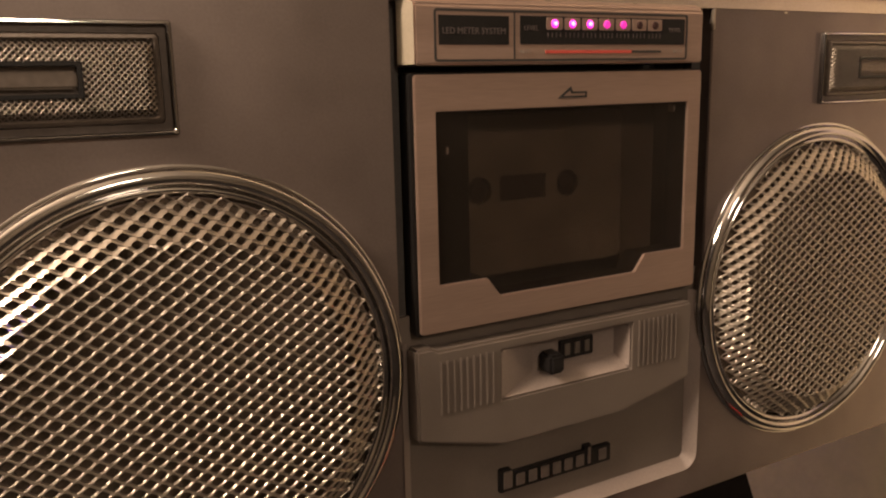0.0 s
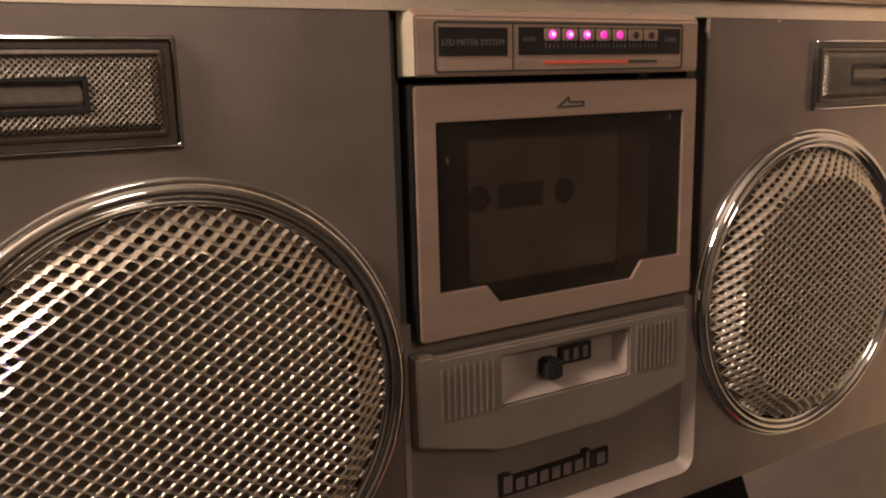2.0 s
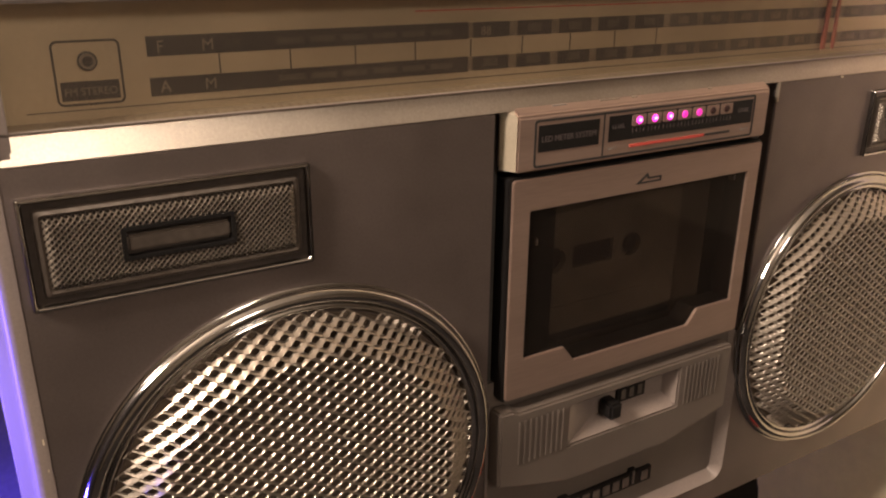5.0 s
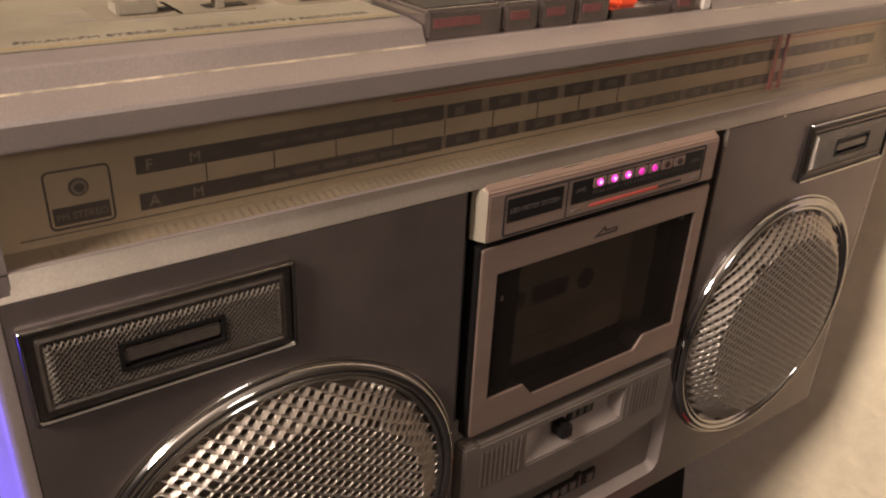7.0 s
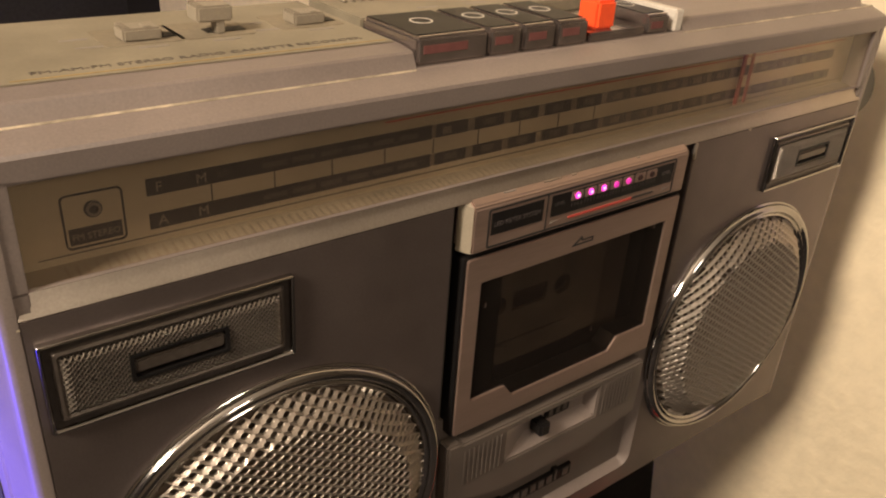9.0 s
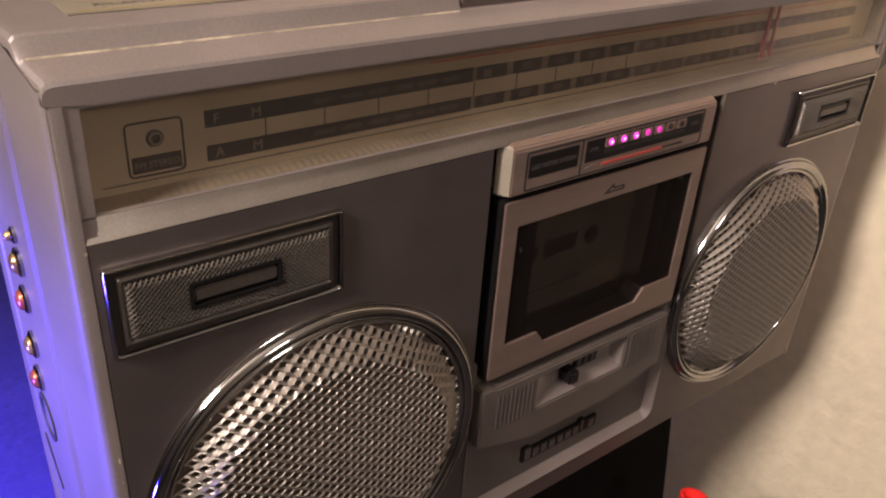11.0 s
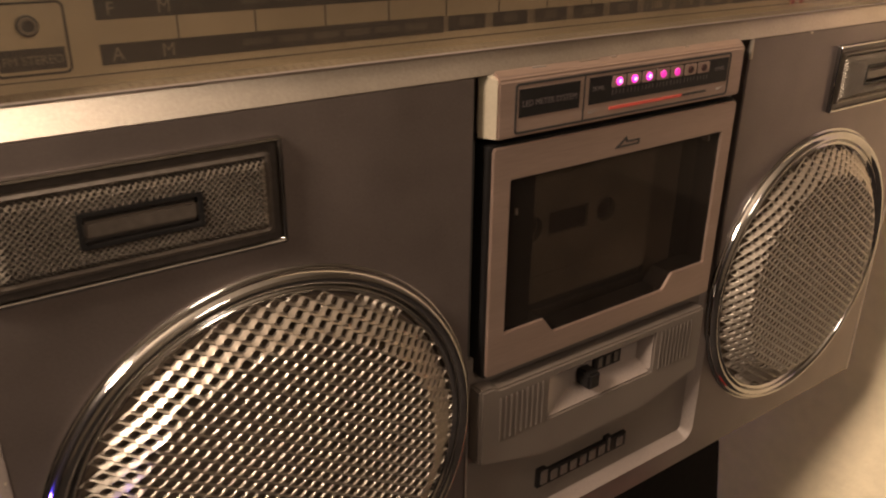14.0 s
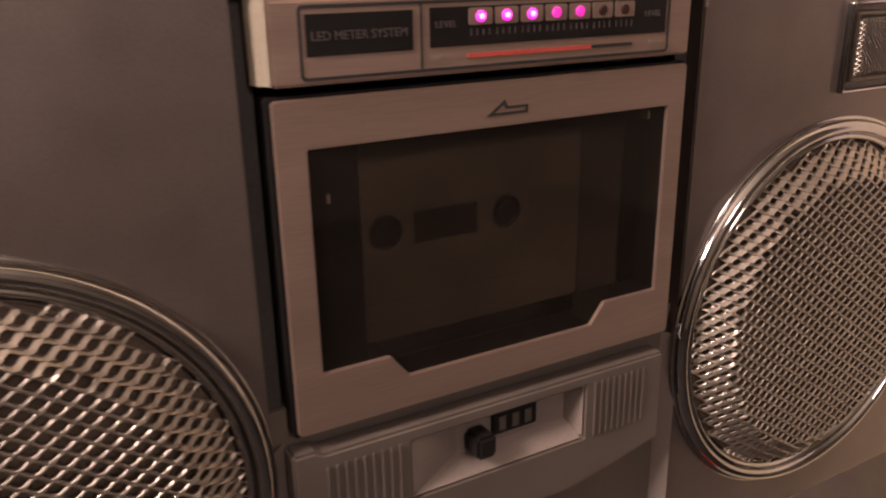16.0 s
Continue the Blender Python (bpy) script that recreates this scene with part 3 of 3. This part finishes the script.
# Same finish as the panel, its brighter catch of light put in the colour.
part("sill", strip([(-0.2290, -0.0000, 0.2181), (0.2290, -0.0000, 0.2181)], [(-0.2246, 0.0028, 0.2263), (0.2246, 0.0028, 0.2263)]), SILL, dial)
for s in (-1, 1):
    part("post", plate(rect(min(s * 0.2246, s * 0.2332), max(s * 0.2246, s * 0.2332), 0.2181, 0.2260), (), 0.0006, 0.0040, 0.0005), SIDE, dial)
    part("recess_wall", box(min(s * 0.2246, s * 0.2300), max(s * 0.2246, s * 0.2300), 0.0029, 0.0150, 0.2200, 0.2600), SIDE, dial)
part("recess_roof", box(-0.2245, 0.2245, 0.0029, 0.0122, 0.2582, 0.2600), SIDE, dial)
P = 0.0120
part("scale_panel", box(-0.2300, 0.2300, P, 0.0145, 0.2200, 0.2610), DIAL, dial, "champagne tuning scale")
part("tick_ledge", strip([(-0.2246, 0.0030, 0.2245), (0.2246, 0.0030, 0.2245)], [(-0.2246, P, 0.2264), (0.2246, P, 0.2264)]), CREAM, dial, "ribbed cream ledge below the scale")
g = part("dial_window", box(-0.2244, 0.2244, 0.0018, 0.0023, 0.2266, 0.2580), CLEAR, dial, "clear scuffed plastic window")
g.visible_shadow = False
st = part("stereo_frame", plate(rounded(-0.2110, -0.1932, 0.2302, 0.2478, 0.0018), [rounded(-0.2104, -0.1938, 0.2308, 0.2472, 0.0013)], P - 0.0003, P + 0.0001), DIALINK, dial)
part("stereo_plate", plate(rect(-0.2097, -0.1945, 0.2316, 0.2368), (), P - 0.0003, P + 0.0001), DIALINK, st)
part("stereo_lamp", turned([(0.0026, P), (0.0026, P - 0.0008), (0.0016, P - 0.0010), (0.0012, P - 0.0004)], -0.2021, 0.2422, 24), DIALINK, st)
part("lamp_ring", turned([(0.0021, P - 0.0009), (0.0021, P - 0.0013), (0.0014, P - 0.0013), (0.0014, P - 0.0009)], -0.2021, 0.2422, 24, closed=True), DIALTEXT, st)
lettering("stereo_text", "FM STEREO", 0.0030, up(-0.2088, 0.2330, P - 0.0004), DIALTEXT, st, 0.0136)
for z0, z1, text in ((0.2424, 0.2480, "F"), (0.2312, 0.2364, "A")):
    band = part("band_strip", plate(rect(-0.1862, -0.0790, z0, z1), (), P - 0.0003, P + 0.0001), DIALINK, dial)
    lettering("band_text", text, 0.0048, up(-0.1836, z0 + 0.0010, P - 0.0004), DIALTEXT, band)
    lettering("band_text", "M", 0.0048, up(-0.1708, z0 + 0.0010, P - 0.0004), DIALTEXT, band)
    if text == "F":
        lettering("band_text", "AFC", 0.0034, up(-0.1640, z0 + 0.0014, P - 0.0004), DIALWORD, band)
    for k in range(6):
        part("word_bar", plate(rect(-0.148 + 0.0108 * k, -0.1395 + 0.0108 * k, z0 + 0.0017, z0 + 0.0035), (), P - 0.0004, P - 0.0002), DIALWORD, band)
    part("number_band", plate(rect(-0.0788, 0.2060, z0 + 0.0003, z1 - 0.0003), (), P - 0.0002, P + 0.0001), DIALMID, dial)
    for k in range(15):
        x = -0.0770 + 0.0188 * k
        cell = part("number_cell", plate(rect(x, x + 0.0152, z0 + 0.0002, z1 - 0.0002), (), P - 0.0003, P + 0.0001), DIALINK if k < 5 else DIALWORD, dial)
        if k == 0 and text == "F":
            lettering("number", "88", 0.0044, up(x + 0.0030, z0 + 0.0010, P - 0.0004), DIALTEXT, cell)
        else:
            part("number_bar", plate(rect(x + 0.0045, x + 0.0105, z0 + 0.0014, z0 + 0.0042), (), P - 0.0004, P - 0.0002), DIALWORD if k < 5 else DIALMID, cell)
for k in range(9):
    x = -0.1660 + 0.022 * k
    part("divider", plate(rect(x, x + 0.0004, 0.2364, 0.2424), (), P - 0.0002, P + 0.0001), DIALWORD, dial)
for k in range(150):
    x = -0.2130 + 0.0029 * k
    part("tick", strip([(x, 0.0045, 0.22500), (x + 0.0008, 0.0045, 0.22500)], [(x, 0.0100, 0.22618), (x + 0.0008, 0.0100, 0.22618)]), DIALTICK, dial)
part("scale_line", plate(rect(-0.2190, 0.2190, 0.2288, 0.2291), (), P - 0.0002, P + 0.0001), DIALWORD, dial)
part("red_line", plate(rect(-0.1000, 0.2150, 0.2520, 0.2524), (), P - 0.0002, P + 0.0001), RED, dial)
for x, w in ((0.1120, 0.0030), (0.1195, 0.0022)):
    part("pointer", box(x, x + w, 0.0085, 0.0095, 0.2290, 0.2560, 0.0003), POINTER, dial, "red tuning pointer")


# ---- top ----
prof = [(0.0000, 0.2600), (0.0000, 0.2652), (0.0005, 0.2664), (0.0015, 0.2670), (0.0104, 0.2697), (0.0113, 0.2701), (0.0118, 0.2706), (0.0142, 0.2752), (0.0150, 0.2759), (0.0222, 0.2767),
        (0.0240, 0.2768), (0.0980, 0.2768), (0.1100, 0.2720), (0.1375, 0.2560)]


def flank(y):
    """Half the width of the case at the depth y."""
    pts = side_profile(1)
    for (xa, ya), (xb, yb) in zip(pts, pts[1:]):
        if ya <= y <= yb and yb > ya:
            return xa + (xb - xa) * (y - ya) / (yb - ya)
    return pts[-1][0]


def ends(s, x):
    """Rows of the top from its rounded end on the side s to the plane x."""
    low = (0.1375, 0.2480)
    rows = []
    for inset, drop, most in ((0.0002, 0.0040, 0.2700), (0.0006, 0.0016, 0.2700), (0.0018, 0.0004, 0.2700), (0.0040, 0.0, 0.2700), (0.0064, 0.0, 0.2704), (0.0084, 0.0, 0.2754), (0.0094, 0.0, 0.2800)):
        rows.append([(s * (flank(max(y, 0.0014)) - (inset if inset < 0.005 else inset - 0.0015 if s < 0 else inset + 0.0065)), y, min(z, most if s > 0 else 0.28) - min(drop, z - 0.2602 if y < 0.001 else drop)) for y, z in prof] + [(s * 0.2200, *low), (s * 0.2200, 0.0, 0.2590)])
    rows.append([(x, y, z) for y, z in prof] + [(x, *low), (x, 0.0, 0.2590)])
    return rows


gap = (-0.0875, 0.0620)
left, right = ends(-1, gap[0]), ends(1, gap[1])
low = [(y, min(z, 0.2705)) for y, z in prof] + [(0.1375, 0.2480), (0.0, 0.2590)]
mid = [[(gap[0], y, z) for y, z in low], [(gap[1], y, z) for y, z in low]]
for s in (left, mid, right):
    part("top_shell", loft(s), SIDE, R, smooth=True, crease=19)
# Thin pale strips draw the highlight along the worn ledge edge.
part("worn_edge", box(-0.2335, -0.0880, 0.0106, 0.0115, 0.2694, 0.2703, 0.0003), WORN_GLINT, R, "worn edge with its highlight painted pale")
part("worn_edge", box(0.0625, 0.2335, 0.0106, 0.0115, 0.2694, 0.2703, 0.0003), WORN_GLINT, R, "worn edge with its highlight painted pale")
D = 0.2768
DECK = mat("deck_plastic", (0.205, 0.175, 0.125), 0.5, 0.0, 0.06, 900, 0.12, 0.18, 40)
deck = part("top_deck", plate(rect(-0.2180, -0.0885, 0.0250, 0.0975), (), D, D + 0.0005, 0.0002, "xy"), DECK, R, "cream plastic control deck")
D += 0.0005
part("edge_line", plate(rect(-0.2150, -0.0905, 0.0270, 0.0277), (), D, D + 0.0002, 0, "xy"), mat("ochre_ink", (0.28, 0.20, 0.08), 0.5), deck)
lettering("deck_text", "FM-AM-FM STEREO RADIO CASSETTE RECORDER", 0.0042, pose(-0.2085, 0.0318, D + 0.0001), DIALWORD, deck, 0.111)
WELL = mat("worn_cream", (0.20, 0.165, 0.115), 0.6)
KEY = mat("key_metal", (0.45, 0.39, 0.365), 0.20, 0.92, 0.06, 600, 0.05, 0.15, 60)
for x, y, tall in ((-0.1680, 0.0560, 0.0045), (-0.1425, 0.0560, 0.0100), (-0.1050, 0.0570, 0.0045)):
    well = part("knob_well", plate(rounded(x - 0.013, x + 0.014, y - 0.003, y + 0.020, 0.002, 3), (), D, D + 0.0002, 0, "xy"), WELL, deck)
    part("slot", plate(rect(x - 0.002, x + 0.0125, y + 0.003, y + 0.009), (), D + 0.0002, D + 0.0004, 0, "xy"), BLACK, well)
    raised = 0.0042 if tall > 0.008 else 0.0
    kb = part("slide_knob", box(x - 0.0065, x + 0.0065, y, y + 0.010, D + 0.0002 + raised, D + tall, 0.0007), CREAM, well, "cream slide knob")
    part("stem", box(x + 0.0005, x + 0.0035, y + 0.0005, y + 0.006, D + 0.0002, D + 0.0050, 0.0003), CREAM, kb)
    for k in range(4):
        part("ridge", box(x - 0.0063, x - 0.0040, y + 0.001 + 0.0024 * k, y + 0.002 + 0.0024 * k, D + tall - 0.001, D + tall + 0.0005), CREAM, kb)
    for dx, dy, w in ((-0.024, 0.010, 0.009), (-0.022, -0.001, 0.009), (-0.004, -0.0075, 0.010)):
        part("word_bar", plate(rect(x + dx, x + dx + w, y + dy, y + dy + 0.0012), (), D, D + 0.0001, 0, "xy"), GREYINK, deck)
lid = part("rear_deck", plate(rect(-0.0830, 0.2180, 0.0560, 0.0985), (), 0.2725, 0.2782, 0.0006, "xy"), DECK, R, "cream plastic rear deck")
for k in range(18):
    part("vent_rib", box(-0.074 + 0.0042 * k, -0.0720 + 0.0042 * k, 0.0840, 0.0950, 0.2782, 0.2790, 0.0003), CREAM, lid)
for x in (-0.050, -0.024, 0.004, 0.10):
    part("word_bar", plate(rect(x, x + 0.011, 0.064, 0.0655), (), 0.2782, 0.2783, 0, "xy"), GREYINK, lid)
# Dull red for the reflection painted on the chrome key fronts.
REDREFLECTION = mat("painted_red_reflection", (0.15, 0.055, 0.05), 0.5)


def key(x0, x1, top):
    k = part("deck_key", box(x0 + 0.0004, x1 - 0.0004, 0.0128, 0.0500, 0.2704, top, 0.0012), KEY, R, "chrome cassette key with black top")
    part("key_top", box(x0 + 0.0016, x1 - 0.0016, 0.0160, 0.0485, top - 0.0002, top + 0.0003, 0.0002), BLACK, k)
    # A flat red bar stands in for the smear reflected in the key.
    part("red_mark", box(x0 + 0.003, x1 - 0.0035 - 0.3 * (x1 - x0 - 0.01), 0.0126, 0.0130, top - 0.0060, top - 0.0030), REDREFLECTION, k)
    part("symbol", turned([(0.0046, top + 0.0002), (0.0046, top + 0.0004), (0.0039, top + 0.0004), (0.0039, top + 0.0002)], (x0 + x1) / 2, 0.034, 24, "z", closed=True), WHITEINK, k)


for x0, x1 in ((-0.0870, -0.0535), (-0.0535, -0.0363), (-0.0363, -0.0180), (-0.0180, 0.0005)):
    key(x0, x1, 0.2808)
key(0.0370, 0.0530, 0.2790)
rk = part("record_key", box(0.0015, 0.0360, 0.0128, 0.0500, 0.2704, 0.2744, 0.0008), KEY, R, "pressed record key")
part("record_cap", box(0.0085, 0.0200, 0.0165, 0.0285, 0.2742, 0.2862, 0.0012), ORANGE, rk, "orange-red record button")
part("white_strip", box(0.0560, 0.0615, 0.0125, 0.0500, 0.2704, 0.2800, 0.0006), WHITEINK, R)

# ---- handle and left side sockets ----
handle = part("handle", turned([(0.0215, 0.2390), (0.0245, 0.2420), (0.0245, 0.2660), (0.0220, 0.2700), (0.008, 0.2706)], 0.0345, 0.2150, 48, "x"), mat("dark_grey_plastic", (0.018, 0.016, 0.014), 0.5), R, "dark grey folding handle", smooth=True)
part("pivot", turned([(0.0120, -0.2390), (0.0120, -0.2430), (0.0100, -0.2440)], 0.078, 0.222, 32, "x"), BLACK, handle)
for s, x0, x1 in ((1, 0.2420, 0.2520), (-1, -0.2480, -0.2395)):
    part("arm", box(x0, x1, 0.078, 0.205, 0.212, 0.230, 0.002), BLACK, handle)
part("grip", box(-0.2480, 0.2520, 0.190, 0.208, 0.210, 0.232, 0.004), BLACK, handle)
GOLD = mat("gold_plating", (0.62, 0.40, 0.16), 0.22, 0.8, 0.1, 500, 0.05, 0.3, 150)
REDGOLD = mat("red_ringed_plating", (0.50, 0.14, 0.08), 0.25, 0.6, 0.1, 500, 0.05, 0.3, 150)
for k, (y, z, r) in enumerate(((0.052, 0.201, 0.0022), (0.053, 0.190, 0.0046), (0.057, 0.173, 0.0046), (0.061, 0.151, 0.0046), (0.065, 0.133, 0.0046))):
    j = part("socket", turned([(r + 0.0008, -0.2386), (r + 0.0008, -0.2400), (r * 0.95, -0.2406), (r * 0.75, -0.2407)], y, z, 28, "x"), CHROME, R, "chrome phono socket", smooth=True)
    part("cap", turned([(r * 0.82, -0.2404), (r * 0.80, -0.2412), (r * 0.62, -0.2421), (r * 0.35, -0.2426), (r * 0.05, -0.2428)], y, z, 24, "x"), REDGOLD if k in (2, 4) else GOLD, j, smooth=True)
j = part("speaker_socket", turned([(0.0105, -0.2388), (0.0105, -0.2396), (0.0085, -0.2396), (0.0080, -0.2389)], 0.067, 0.112, 32, "x"), DARK, R)
part("side_step", plate([(0.086, 0.088), (0.070, 0.070), (0.0695, 0.071), (0.0855, 0.090)], (), -0.2394, -0.2386, 0, "yz"), INK, R)

# ---- wear on the front edges ----
for x, z, w, h in ((-0.2302, 0.1355, 0.0007, 0.0030), (-0.2302, 0.1262, 0.0006, 0.0014), (-0.2298, 0.2150, 0.0014, 0.0012), (0.2290, 0.0890, 0.0010, 0.0030), (0.1180, 0.2168, 0.0030, 0.0012),
                   (-0.0758, 0.0968, 0.0010, 0.0016)):
    part("paint_chip", box(x, x + w * 0.7, -0.0001, 0.0006, z, z + h * 0.7, 0.0001), WORN_GLINT, R)
part("bare_corner", box(0.0738, 0.0750, -0.0010, 0.0006, 0.2095, 0.2180, 0.0003), SILL, R, "pale rubbed corner of the panel")
for s in (-1, 1):
    part("rubbed_corner", box(min(s * 0.2314, s * 0.2336), max(s * 0.2314, s * 0.2336), 0.0004, 0.0022, 0.2640, 0.2656, 0.0006), WORN_GLINT, R, "pale rubbed corner of the case")
